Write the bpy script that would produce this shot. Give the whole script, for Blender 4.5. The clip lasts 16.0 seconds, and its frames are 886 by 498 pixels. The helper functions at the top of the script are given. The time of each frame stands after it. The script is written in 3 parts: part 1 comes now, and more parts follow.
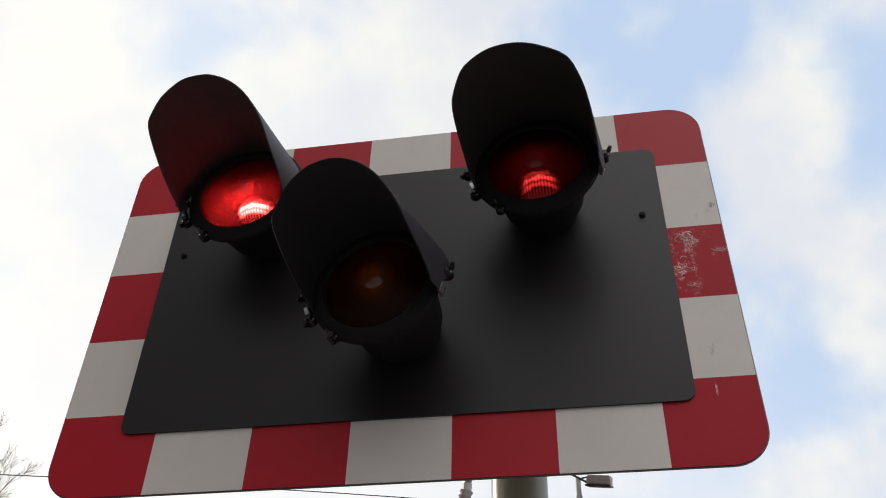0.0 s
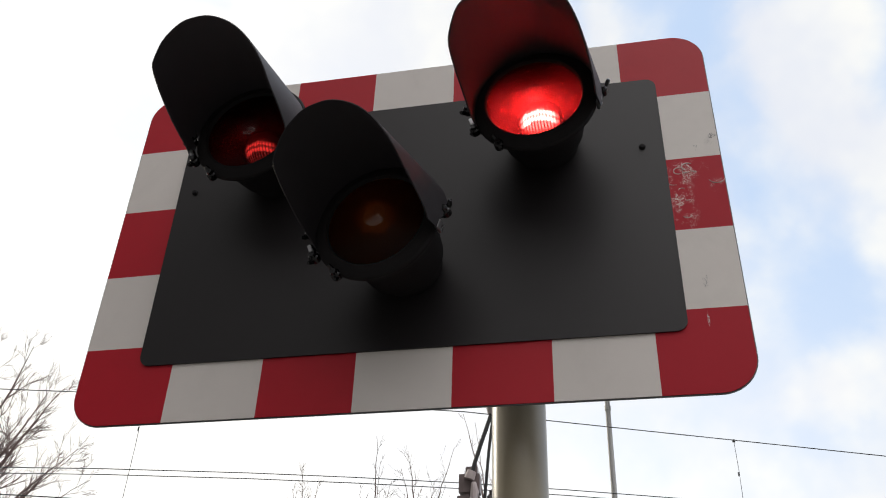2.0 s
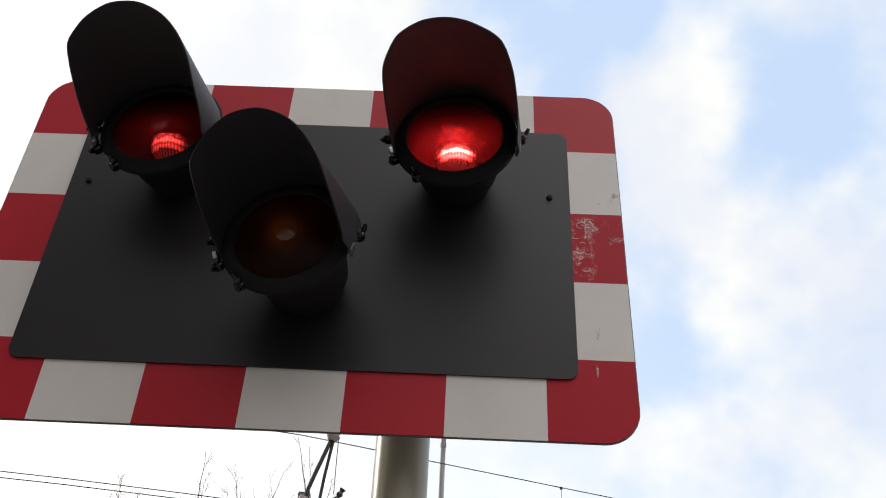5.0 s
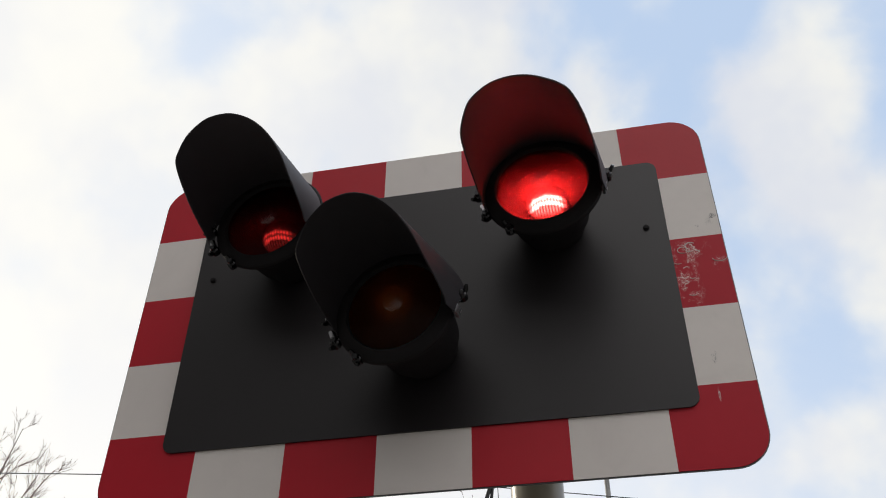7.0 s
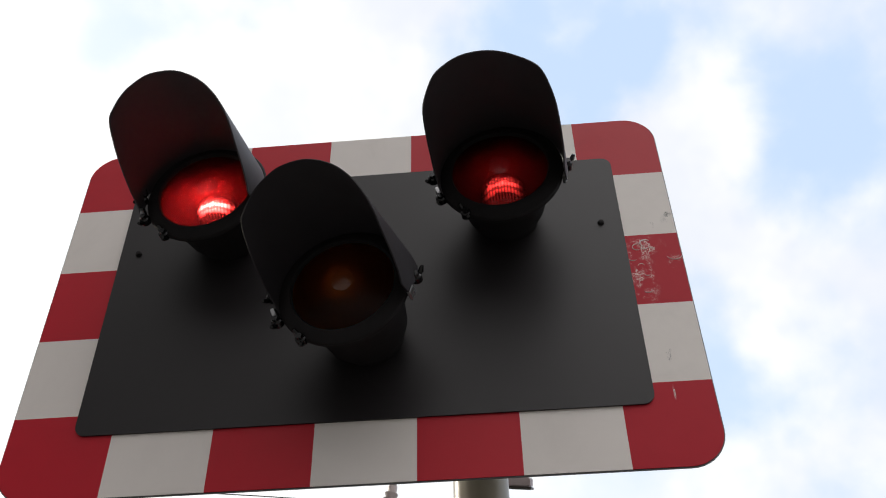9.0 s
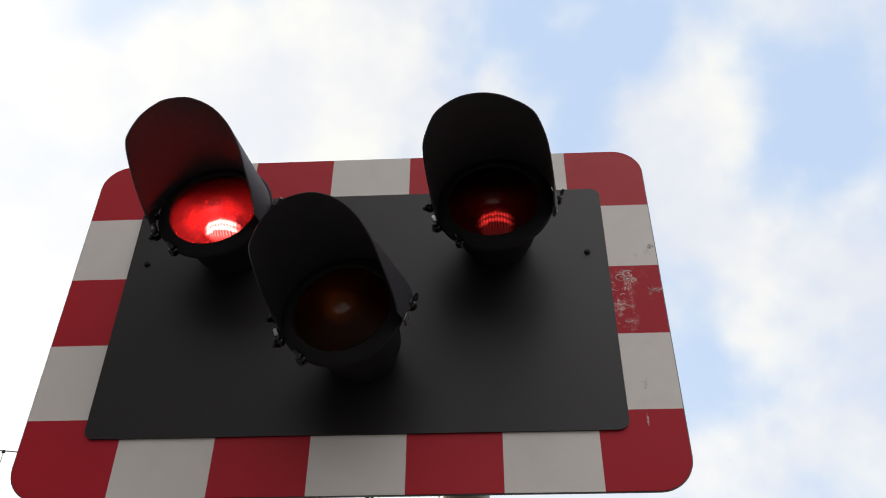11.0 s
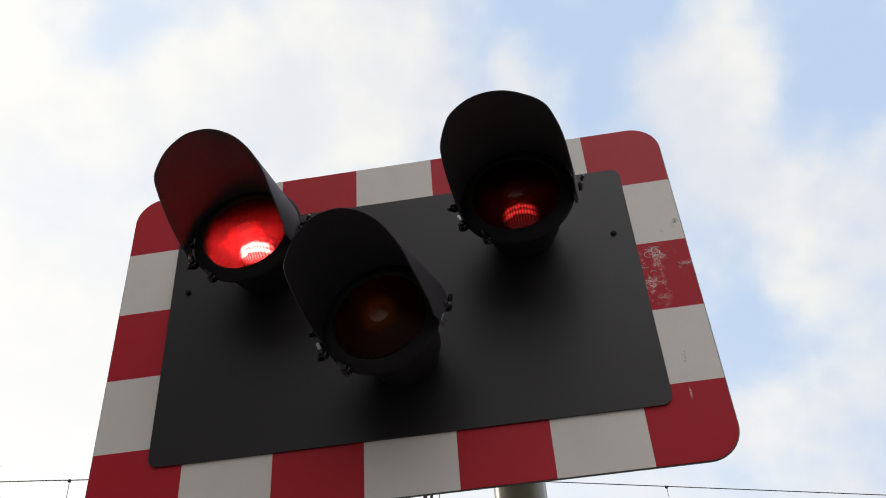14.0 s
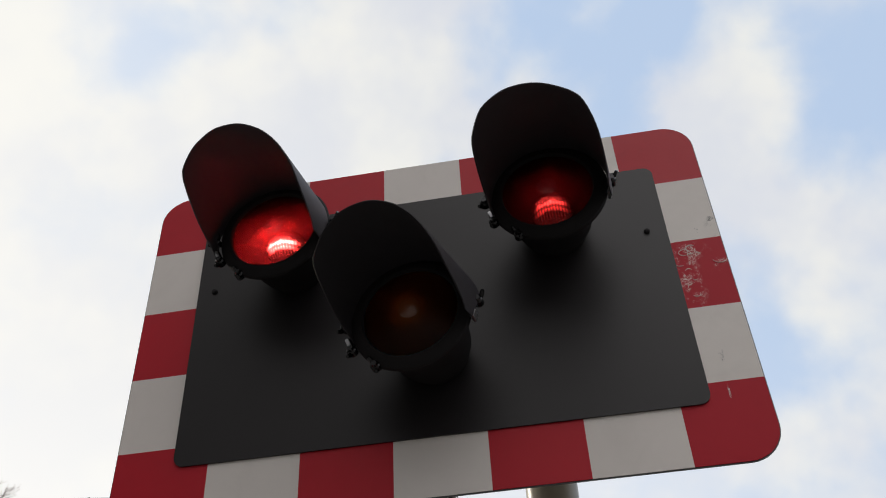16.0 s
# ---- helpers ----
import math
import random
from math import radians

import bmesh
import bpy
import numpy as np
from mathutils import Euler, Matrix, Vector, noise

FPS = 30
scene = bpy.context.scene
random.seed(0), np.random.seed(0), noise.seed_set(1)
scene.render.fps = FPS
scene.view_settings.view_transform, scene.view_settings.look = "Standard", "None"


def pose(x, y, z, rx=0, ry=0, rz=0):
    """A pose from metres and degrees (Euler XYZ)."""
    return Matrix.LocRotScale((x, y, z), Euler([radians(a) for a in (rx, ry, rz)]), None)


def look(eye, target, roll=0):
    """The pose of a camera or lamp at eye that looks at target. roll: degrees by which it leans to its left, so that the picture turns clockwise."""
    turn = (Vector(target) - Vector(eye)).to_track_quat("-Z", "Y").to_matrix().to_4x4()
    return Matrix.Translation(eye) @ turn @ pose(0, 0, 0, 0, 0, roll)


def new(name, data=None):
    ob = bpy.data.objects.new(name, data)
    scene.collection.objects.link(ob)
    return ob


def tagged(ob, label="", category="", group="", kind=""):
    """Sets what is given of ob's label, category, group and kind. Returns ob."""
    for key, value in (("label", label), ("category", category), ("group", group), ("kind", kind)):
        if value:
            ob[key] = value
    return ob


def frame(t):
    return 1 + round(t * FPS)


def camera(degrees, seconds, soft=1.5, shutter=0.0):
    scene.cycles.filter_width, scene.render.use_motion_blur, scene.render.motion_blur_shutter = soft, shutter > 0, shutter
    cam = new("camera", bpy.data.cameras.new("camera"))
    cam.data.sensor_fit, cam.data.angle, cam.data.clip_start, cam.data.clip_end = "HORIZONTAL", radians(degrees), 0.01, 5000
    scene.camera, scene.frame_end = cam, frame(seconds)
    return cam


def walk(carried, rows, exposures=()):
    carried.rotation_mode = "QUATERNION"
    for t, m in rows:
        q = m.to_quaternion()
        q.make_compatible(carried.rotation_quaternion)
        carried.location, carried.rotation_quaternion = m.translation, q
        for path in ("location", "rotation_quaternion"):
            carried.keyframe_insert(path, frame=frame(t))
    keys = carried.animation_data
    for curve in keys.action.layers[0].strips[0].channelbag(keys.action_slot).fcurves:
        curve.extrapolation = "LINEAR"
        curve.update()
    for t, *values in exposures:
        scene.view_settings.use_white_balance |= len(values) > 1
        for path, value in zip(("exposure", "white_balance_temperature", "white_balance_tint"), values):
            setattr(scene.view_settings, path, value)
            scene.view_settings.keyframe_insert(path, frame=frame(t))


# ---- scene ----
cam = camera(52.9, 16.0, soft=1.05)
PATH = [
    (0, (0.299, -1.288, 1.601), (0.022, 0.245, 2.856), 1.5),
    (0.5, (0.276, -1.296, 1.589), (0.085, 0.259, 2.832), -1.2),
    (1, (0.293, -1.294, 1.596), (0.116, 0.27, 2.829), -0.5),
    (1.5, (0.337, -1.282, 1.607), (0.058, 0.287, 2.816), 1.5),
    (2, (0.359, -1.329, 1.609), (-0.001, 0.303, 2.708), 2.0),
    (2.5, (0.339, -1.339, 1.606), (-0.009, 0.286, 2.719), 2.1),
    (3, (0.282, -1.319, 1.605), (0.171, 0.324, 2.739), 2.1),
    (3.2, (0.252, -1.329, 1.603), (0.184, 0.316, 2.74), 2.2),
    (5.3, (0.272, -1.351, 1.604), (0.237, 0.266, 2.781), 2.9),
    (5.5, (0.272, -1.361, 1.604), (0.219, 0.239, 2.803), 1.2),
    (6, (0.305, -1.391, 1.613), (0.089, 0.152, 2.866), -0.1),
    (6.5, (0.324, -1.391, 1.601), (0.036, 0.14, 2.854), 0.6),
    (7, (0.328, -1.397, 1.598), (0.005, 0.151, 2.823), 0.3),
    (7.5, (0.329, -1.405, 1.599), (0.004, 0.144, 2.821), 0.3),
    (8, (0.308, -1.388, 1.595), (0.018, 0.158, 2.831), 0.0),
    (8.5, (0.255, -1.342, 1.601), (0.044, 0.217, 2.835), 0.0),
    (9, (0.228, -1.308, 1.595), (0.122, 0.243, 2.854), -1.4),
    (9.2, (0.211, -1.323, 1.602), (0.127, 0.236, 2.852), -0.2),
    (11.3, (0.234, -1.435, 1.603), (0.138, 0.144, 2.826), 0.6),
    (11.5, (0.215, -1.428, 1.594), (0.102, 0.146, 2.823), 0.7),
    (12, (0.208, -1.43, 1.595), (0.011, 0.133, 2.828), 1.3),
    (12.5, (0.211, -1.44, 1.583), (0.029, 0.12, 2.821), 1.1),
    (13, (0.204, -1.449, 1.587), (0.057, 0.119, 2.819), -0.1),
    (13.5, (0.208, -1.452, 1.591), (0.085, 0.135, 2.802), -2.0),
    (14, (0.244, -1.474, 1.6), (0.078, 0.116, 2.803), -4.4),
    (14.5, (0.272, -1.501, 1.597), (0.084, 0.119, 2.755), -4.0),
    (15, (0.287, -1.51, 1.597), (0.033, 0.126, 2.718), -2.9),
    (15.5, (0.268, -1.495, 1.585), (-0.058, 0.085, 2.767), -1.5),
    (16, (0.212, -1.427, 1.581), (0.013, 0.127, 2.825), -3.5),
]
STOPS = [(0.0, -0.08), (0.5, 0.04), (1.0, 0.12), (1.5, 0.10), (2.5, 0.0), (3.0, 0.02), (5.5, 0.09), (6.0, 0.06), (6.5, -0.05), (7.5, -0.14), (8.0, -0.14), (9.0, 0.15), (11.5, -0.04), (13.5, -0.08), (14.5, -0.10), (15.0, -0.16), (16.0, -0.18)]
walk(cam, [(t, look(eye, target, roll)) for t, eye, target, roll in PATH], STOPS)

# ---------- world, sun, exposure ----------
SUN_EL, SUN_AZ = 24.0, -62.0          # degrees; azimuth from +y towards +x
sun_way = Vector((math.sin(radians(SUN_AZ)) * math.cos(radians(SUN_EL)), math.cos(radians(SUN_AZ)) * math.cos(radians(SUN_EL)), math.sin(radians(SUN_EL))))


class Nodes:
    """A short way to write node trees."""

    def __init__(self, tree, keep=False):
        self.tree = tree
        if not keep:
            tree.nodes.clear()

    def add(self, what, **settings):
        n = self.tree.nodes.new(what)
        for key, value in settings.items():
            if key == "op":
                n.operation = value
            elif key == "blend":
                n.blend_type = value
            elif key == "clamp":
                n.use_clamp = value
            elif key == "kind":
                n.data_type = value
        return n

    def put(self, socket, value):
        if isinstance(value, bpy.types.NodeSocket):
            self.tree.links.new(value, socket)
        else:
            socket.default_value = value

    def math(self, op, a, b=0.0, clamp=False):
        n = self.add("ShaderNodeMath", op=op, clamp=clamp)
        self.put(n.inputs[0], a)
        self.put(n.inputs[1], b)
        return n.outputs[0]

    def vmath(self, op, a, b=(0, 0, 0)):
        n = self.add("ShaderNodeVectorMath", op=op)
        self.put(n.inputs[0], a)
        self.put(n.inputs[1], b)
        return n.outputs["Value"] if op == "DOT_PRODUCT" else n.outputs[0]

    def mix(self, fac, a, b, blend="MIX"):
        n = self.add("ShaderNodeMix", kind="RGBA", blend=blend)
        self.put(n.inputs[0], fac)
        self.put(n.inputs[6], a if isinstance(a, bpy.types.NodeSocket) else (*a, 1)[:4])
        self.put(n.inputs[7], b if isinstance(b, bpy.types.NodeSocket) else (*b, 1)[:4])
        return n.outputs[2]

    def ramp(self, value, lo, hi, a=0.0, b=1.0):
        n = self.add("ShaderNodeMapRange")
        n.interpolation_type = "SMOOTHSTEP"
        for i, v in enumerate((value, lo, hi, a, b)):
            self.put(n.inputs[i], v)
        return n.outputs[0]

    def noise(self, vector, scale, detail=4.0, rough=0.55, warp=0.0):
        n = self.add("ShaderNodeTexNoise")
        self.put(n.inputs["Vector"], vector)
        n.inputs["Scale"].default_value, n.inputs["Detail"].default_value = scale, detail
        n.inputs["Roughness"].default_value, n.inputs["Distortion"].default_value = rough, warp
        return n.outputs[0]

    def coords(self, which="Object"):
        return self.add("ShaderNodeTexCoord").outputs[which]


def make_world():
    world = bpy.data.worlds.new("sky")
    scene.world = world
    world.use_nodes = True
    n = Nodes(world.node_tree)
    way = n.coords("Generated")
    up = n.vmath("DOT_PRODUCT", way, (0, 0, 1))
    sky = n.add("ShaderNodeTexSky")
    sky.sky_type, sky.sun_disc = "NISHITA", False
    sky.sun_elevation, sky.sun_rotation = radians(SUN_EL), radians(SUN_AZ)
    blue = n.vmath("MULTIPLY", sky.outputs[0], (SKY, SKY, SKY))
    blue = n.mix(0.85, blue, (0.63, 0.79, 1.04))
    # thin broken cloud: wide banks, puffs and wisps
    shift = n.vmath("ADD", way, CLOUD_SHIFT)
    wide = n.noise(shift, 2.6, 2.0, 0.5)
    puffs = n.noise(shift, 7.5, 5.0, 0.50, 0.25)
    wisps = n.noise(shift, 20.0, 4.0, 0.5)
    cover = n.math("ADD", n.math("MULTIPLY", wide, 0.38), n.math("MULTIPLY", puffs, 0.62))
    cover = n.math("ADD", cover, n.math("MULTIPLY", n.math("SUBTRACT", wisps, 0.5), 0.22))
    # the cloud thickens towards the sun's side and opens away from it
    side = n.vmath("DOT_PRODUCT", way, (-0.93, 0.36, 0.05))
    cover = n.math("ADD", cover, n.ramp(side, -0.25, 0.80, -0.02, 0.15))
    # ragged edges for the single banks and openings
    ragged = n.add("ShaderNodeTexNoise")
    n.put(ragged.inputs["Vector"], shift)
    ragged.inputs["Scale"].default_value, ragged.inputs["Detail"].default_value = 11.0, 4.0
    bent = n.vmath("ADD", way, n.vmath("MULTIPLY", n.vmath("SUBTRACT", ragged.outputs["Color"], (0.5, 0.5, 0.5)), (0.07, 0.07, 0.07)))
    bent = n.vmath("NORMALIZE", bent)
    for d, size, amount in GAPS:
        near = n.vmath("DOT_PRODUCT", bent, tuple(Vector(d).normalized()))
        cover = n.math("ADD", cover, n.ramp(near, math.cos(radians(size * 1.25)), 1.0, 0.0, amount * 0.85))
    cloud = n.ramp(cover, 0.27, 0.72)
    shade = n.ramp(n.noise(shift, 5.0, 4.0, 0.55), 0.36, 0.66)
    white = n.mix(shade, (0.80, 0.83, 0.90), (0.985, 0.98, 0.935))
    behind = n.ramp(n.vmath("DOT_PRODUCT", way, (0.0, 1.0, 0.0)), -0.35, 0.4, 0.85, 0.0)
    color = n.mix(behind, n.mix(cloud, blue, white), (0.95, 0.91, 0.885))
    # the veil glows round the hidden sun; overcast sky darkens from the zenith to the horizon away from it
    to_sun = n.vmath("DOT_PRODUCT", way, tuple(sun_way))
    glow = n.ramp(to_sun, 0.6, 1.0, 0.0, 0.5)
    color = n.mix(glow, color, (1.22, 1.19, 1.12))
    haze = n.math("MULTIPLY", n.ramp(up, 0.12, 0.63, 0.85, 0.0), n.ramp(to_sun, 0.18, 0.66, 0.0, 1.0))
    color = n.mix(haze, color, (1.24, 1.21, 1.15))
    zenith = n.ramp(up, 0.20, 0.88, 0.24, 1.80)
    fade = n.ramp(n.vmath("DOT_PRODUCT", way, (0.0, 1.0, 0.0)), -0.1, 0.45, 1.0, 0.0)
    dim = n.math("ADD", n.math("MULTIPLY", zenith, fade), n.math("SUBTRACT", 1.0, fade))
    # away from the sun the cloud is lit more fully on one hand than on the other
    lit = n.ramp(n.vmath("DOT_PRODUCT", way, (1.0, 0.0, 0.0)), -0.58, 0.52, 0.18, 1.50)
    dim = n.math("MULTIPLY", dim, n.math("ADD", n.math("MULTIPLY", lit, fade), n.math("SUBTRACT", 1.0, fade)))
    back = n.add("ShaderNodeBackground")
    n.put(back.inputs[0], color)
    n.put(back.inputs[1], dim)
    n.tree.links.new(back.outputs[0], n.add("ShaderNodeOutputWorld").inputs[0])


SKY = 0.10
CLOUD_SHIFT = (3.1, 0.4, 1.7)
# openings (negative) and banks (positive) in the cloud: direction, half-width in degrees, amount
GAPS = [
    ((0.10, 0.61, 0.785), 5.5, -0.30), ((0.155, 0.64, 0.752), 3.5, -0.15), ((0.01, 0.635, 0.775), 4.5, -0.26), ((0.085, 0.685, 0.722), 3.5, -0.24), ((0.112, 0.735, 0.67), 3.5, -0.18),
    ((0.24, 0.59, 0.77), 5, -0.06), ((0.325, 0.67, 0.67), 5, -0.20), ((0.28, 0.82, 0.50), 6, -0.18), ((0.20, 0.83, 0.52), 5, -0.16), ((0.165, 0.79, 0.59), 3.5, -0.14), ((0.17, 0.91, 0.38), 6, -0.14), ((0.42, 0.56, 0.72), 9, -0.09),
    ((-0.40, 0.525, 0.752), 4.5, -0.22), ((-0.335, 0.56, 0.756), 4, -0.22), ((-0.22, 0.60, 0.77), 4, -0.12),
    ((0.21, 0.68, 0.705), 5, 0.22), ((0.225, 0.715, 0.66), 4, 0.14), ((0.245, 0.783, 0.572), 5, 0.20), ((0.045, 0.668, 0.742), 2.5, 0.12),
    ((-0.155, 0.65, 0.745), 6, 0.24), ((-0.28, 0.60, 0.75), 3, 0.20), ((-0.35, 0.615, 0.706), 5, 0.20), ((-0.55, 0.50, 0.67), 9, 0.15),
    ((0.20, 0.898, 0.39), 2.5, 0.16), ((0.25, 0.88, 0.40), 3, 0.18), ((0.335, 0.79, 0.515), 4.5, 0.18),
]
make_world()

sun = new("sun", bpy.data.lights.new("sun", "SUN"))
sun.data.energy, sun.data.angle, sun.data.color = 1.3, radians(10), (1.0, 0.9, 0.74)
sun.matrix_world = look(sun_way * 50, (0, 0, 0))


# ---------- materials ----------
def material(name, base, rough=0.5, metal=0.0, grain=0.0, grain_scale=60.0, stain=0.0, stain_color=(0.1, 0.09, 0.08), stain_scale=6.0, bump=0.0, bump_scale=200.0, coat=0.0, spec=0.5):
    m = bpy.data.materials.new(name)
    m.use_nodes = True
    n = Nodes(m.node_tree)
    at = n.coords()
    color = n.mix(n.math("MULTIPLY", n.noise(at, grain_scale, 5.0), grain * 2, True), base, tuple(c * 0.62 for c in base))
    if stain:
        mark = n.ramp(n.noise(at, stain_scale, 6.0, 0.65, 0.6), 0.48, 0.75, 0.0, stain)
        color = n.mix(mark, color, stain_color)
    b = n.add("ShaderNodeBsdfPrincipled")
    n.put(b.inputs["Base Color"], color)
    b.inputs["Metallic"].default_value = metal
    n.put(b.inputs["Roughness"], n.math("ADD", rough - 0.06, n.math("MULTIPLY", n.noise(at, grain_scale * 0.5, 3.0), 0.12)))
    b.inputs["Coat Weight"].default_value = coat
    b.inputs["Specular IOR Level"].default_value = spec
    if bump:
        h = n.add("ShaderNodeBump")
        h.inputs["Strength"].default_value, h.inputs["Distance"].default_value = bump, 0.002
        n.put(h.inputs["Height"], n.noise(at, bump_scale, 4.0))
        n.put(b.inputs["Normal"], h.outputs[0])
    n.tree.links.new(b.outputs[0], n.add("ShaderNodeOutputMaterial").inputs[0])
    return m


def scuffed(name, base, spots, mark_color, spec=0.26):
    """Sheeting with peeled marks gathered round a few places: (x, z, half-width, half-height, amount)."""
    m = material(name, base, 0.50, 0.0, 0.12, 30, 0.12, tuple(c * 0.5 for c in base), 7, spec=spec)
    n = Nodes(m.node_tree, True)
    b = [k for k in n.tree.nodes if k.type == "BSDF_PRINCIPLED"][0]
    was = b.inputs["Base Color"].links[0].from_socket
    at = n.coords()
    total = 0.0
    for x, z, w, h, amount in spots:
        off = n.vmath("MULTIPLY", n.vmath("SUBTRACT", at, (x, 0, z)), (1 / w, 0, 1 / h))
        total = n.math("ADD", total, n.math("MULTIPLY", n.ramp(n.vmath("DOT_PRODUCT", off, off), 1.0, 0.0), amount))
    streaks = n.noise(n.vmath("MULTIPLY", at, (1.0, 1.0, 0.45)), 135.0, 3.0, 0.6, 1.6)
    ridge = n.math("ABSOLUTE", n.math("SUBTRACT", streaks, 0.5))
    thin = n.ramp(ridge, 0.026, 0.0)
    patchy = n.ramp(n.noise(at, 38.0, 3.0), 0.47, 0.60)
    specks = n.ramp(n.noise(at, 330.0, 2.0), 0.585, 0.66)
    thin = n.math("MAXIMUM", thin, n.math("MULTIPLY", specks, 0.75))
    mark = n.math("MULTIPLY", n.math("MULTIPLY", n.math("ADD", thin, n.math("MULTIPLY", patchy, 0.05)), patchy), total, True)
    n.put(b.inputs["Base Color"], n.mix(mark, was, mark_color))
    return m


M_RED = material("red_sheeting", (0.52, 0.014, 0.029), 0.44, 0, 0.10, 25, 0.18, (0.25, 0.012, 0.02), 5, spec=0.32)
M_WHITE = material("white_sheeting", (0.82, 0.765, 0.725), 0.38, 0, 0.06, 25, 0.16, (0.50, 0.47, 0.43), 5, spec=0.5)
M_RED_WORN = scuffed("worn_red_sheeting", (0.50, 0.012, 0.028), [(0.512, 2.628, 0.045, 0.028, 1.5), (0.500, 2.560, 0.030, 0.075, 1.3), (0.562, 2.592, 0.018, 0.02, 1.0)], (0.86, 0.76, 0.72))
M_WHITE_WORN = scuffed("worn_white_sheeting", (0.84, 0.785, 0.74), [(0.533, 2.702, 0.0030, 0.022, 7.0), (0.537, 2.672, 0.0030, 0.016, 7.0), (0.567, 2.704, 0.008, 0.008, 4.0), (0.545, 2.660, 0.030, 0.005, 0.8), (0.56, 2.68, 0.012, 0.03, 0.5)], (0.16, 0.15, 0.14), 0.7)
M_WHITE_SPOT = scuffed("marked_white_sheeting", (0.84, 0.785, 0.74), [(0.516, 2.402, 0.006, 0.024, 2.0)], (0.20, 0.19, 0.18), 0.7)
M_RED_SPOT = scuffed("marked_red_sheeting", (0.50, 0.012, 0.028), [(0.512, 2.322, 0.0022, 0.016, 3.0)], (0.7, 0.62, 0.6))
M_FLAKE = material("peeled_edge", (0.88, 0.79, 0.76), 0.6, 0, 0.3, 90)
M_PLATE = material("weathered_aluminium", (0.14, 0.14, 0.145), 0.45, 0.6, 0.2, 50)
M_PANEL = material("black_panel_paint", (0.0165, 0.0138, 0.0150), 0.39, 0, 0.16, 18, 0.25, (0.024, 0.021, 0.0215), 3.5, 0.05, 300, spec=0.50)
M_HOOD = material("matt_black_hood", (0.049, 0.043, 0.049), 0.60, 0, 0.2, 40, 0.25, (0.054, 0.050, 0.054), 9, 0.2, 400)
# darker copy of the black hood: the amber hood's deeper shade, put into its colour
M_HOOD_SHADED = material("shaded_black_hood", (0.037, 0.033, 0.037), 0.70, 0, 0.2, 40, 0.25, (0.020, 0.018, 0.019), 9, 0.2, 400, spec=0.2)
M_CASE = material("black_lamp_casting", (0.021, 0.019, 0.020), 0.70, 0, 0.2, 40, 0.2, (0.022, 0.02, 0.02), 12, 0.25, 250, spec=0.12)
M_NUT = material("oily_black_steel", (0.06, 0.06, 0.062), 0.22, 0.9, 0.3, 90)
M_CHROME = material("plated_fastener", (0.55, 0.55, 0.56), 0.28, 1.0, 0.3, 90)
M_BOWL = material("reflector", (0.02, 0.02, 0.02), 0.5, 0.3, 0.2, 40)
M_GLASS = material("pearl_bulb_glass", (0.85, 0.78, 0.68), 0.12, 0, 0.1, 40)
# near-black for the added shell that blocks the drum's light
M_SHIELD = material("shield_black", (0.008, 0.008, 0.008), 0.8, 0, 0.1, 40)
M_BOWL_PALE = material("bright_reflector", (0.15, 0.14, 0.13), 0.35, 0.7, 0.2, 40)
M_POST = material("aged_cream_post_paint", (0.36, 0.31, 0.22), 0.30, 0, 0.15, 22, 0.35, (0.24, 0.20, 0.14), 5, 0.10, 120, spec=0.8)
M_GALV = material("galvanised_steel", (0.50, 0.50, 0.49), 0.5, 0.1, 0.2, 14)
M_WIRE = material("weathered_copper_wire", (0.07, 0.075, 0.075), 0.6, 0.3, 0.2, 20)
M_RUBBER = material("black_cable", (0.03, 0.03, 0.03), 0.6, 0, 0.2, 20)
M_INSUL = material("brown_insulator", (0.20, 0.155, 0.15), 0.4, 0, 0.2, 12)
M_PINK = material("pale_ceramic", (0.55, 0.47, 0.46), 0.4, 0, 0.15, 12)
M_LAMPBOX = material("dark_lamp_head", (0.05, 0.04, 0.036), 0.5, 0, 0.2, 10)
M_HEAD = material("faded_lamp_head", (0.46, 0.38, 0.38), 0.5, 0, 0.2, 10)
M_BARK = material("bare_bark", (0.30, 0.225, 0.205), 0.85, 0, 0.4, 9, 0.3, (0.09, 0.07, 0.06), 2)
M_GROUND = material("worn_asphalt", (0.12, 0.115, 0.105), 0.85, 0, 0.4, 9, 0.4, (0.085, 0.08, 0.075), 0.4, 0.3, 60)


def lens_material(name, tint, glow, haziness, blur=0.0):
    """Clear tinted moulded glass: lets light through, scatters a part of it, and shines."""
    m = bpy.data.materials.new(name)
    m.use_nodes = True
    n = Nodes(m.node_tree)
    clear = n.add("ShaderNodeBsdfRefraction" if blur else "ShaderNodeBsdfTransparent")
    clear.inputs[0].default_value = (*tint, 1)
    if blur:
        clear.inputs["Roughness"].default_value, clear.inputs["IOR"].default_value = blur, 1.30
    haze = n.add("ShaderNodeBsdfTranslucent")
    haze.inputs[0].default_value = (*glow, 1)
    inside = n.add("ShaderNodeMixShader")
    inside.inputs[0].default_value = haziness
    n.tree.links.new(clear.outputs[0], inside.inputs[1])
    n.tree.links.new(haze.outputs[0], inside.inputs[2])
    shine = n.add("ShaderNodeBsdfGlossy")
    shine.inputs["Roughness"].default_value = 0.27
    shine.inputs["Color"].default_value = (1, 1, 1, 1)
    rim = n.add("ShaderNodeFresnel")
    rim.inputs["IOR"].default_value = 1.24
    out = n.add("ShaderNodeMixShader")
    n.tree.links.new(rim.outputs[0], out.inputs[0])
    n.tree.links.new(inside.outputs[0], out.inputs[1])
    n.tree.links.new(shine.outputs[0], out.inputs[2])
    n.tree.links.new(out.outputs[0], n.add("ShaderNodeOutputMaterial").inputs[0])
    return m


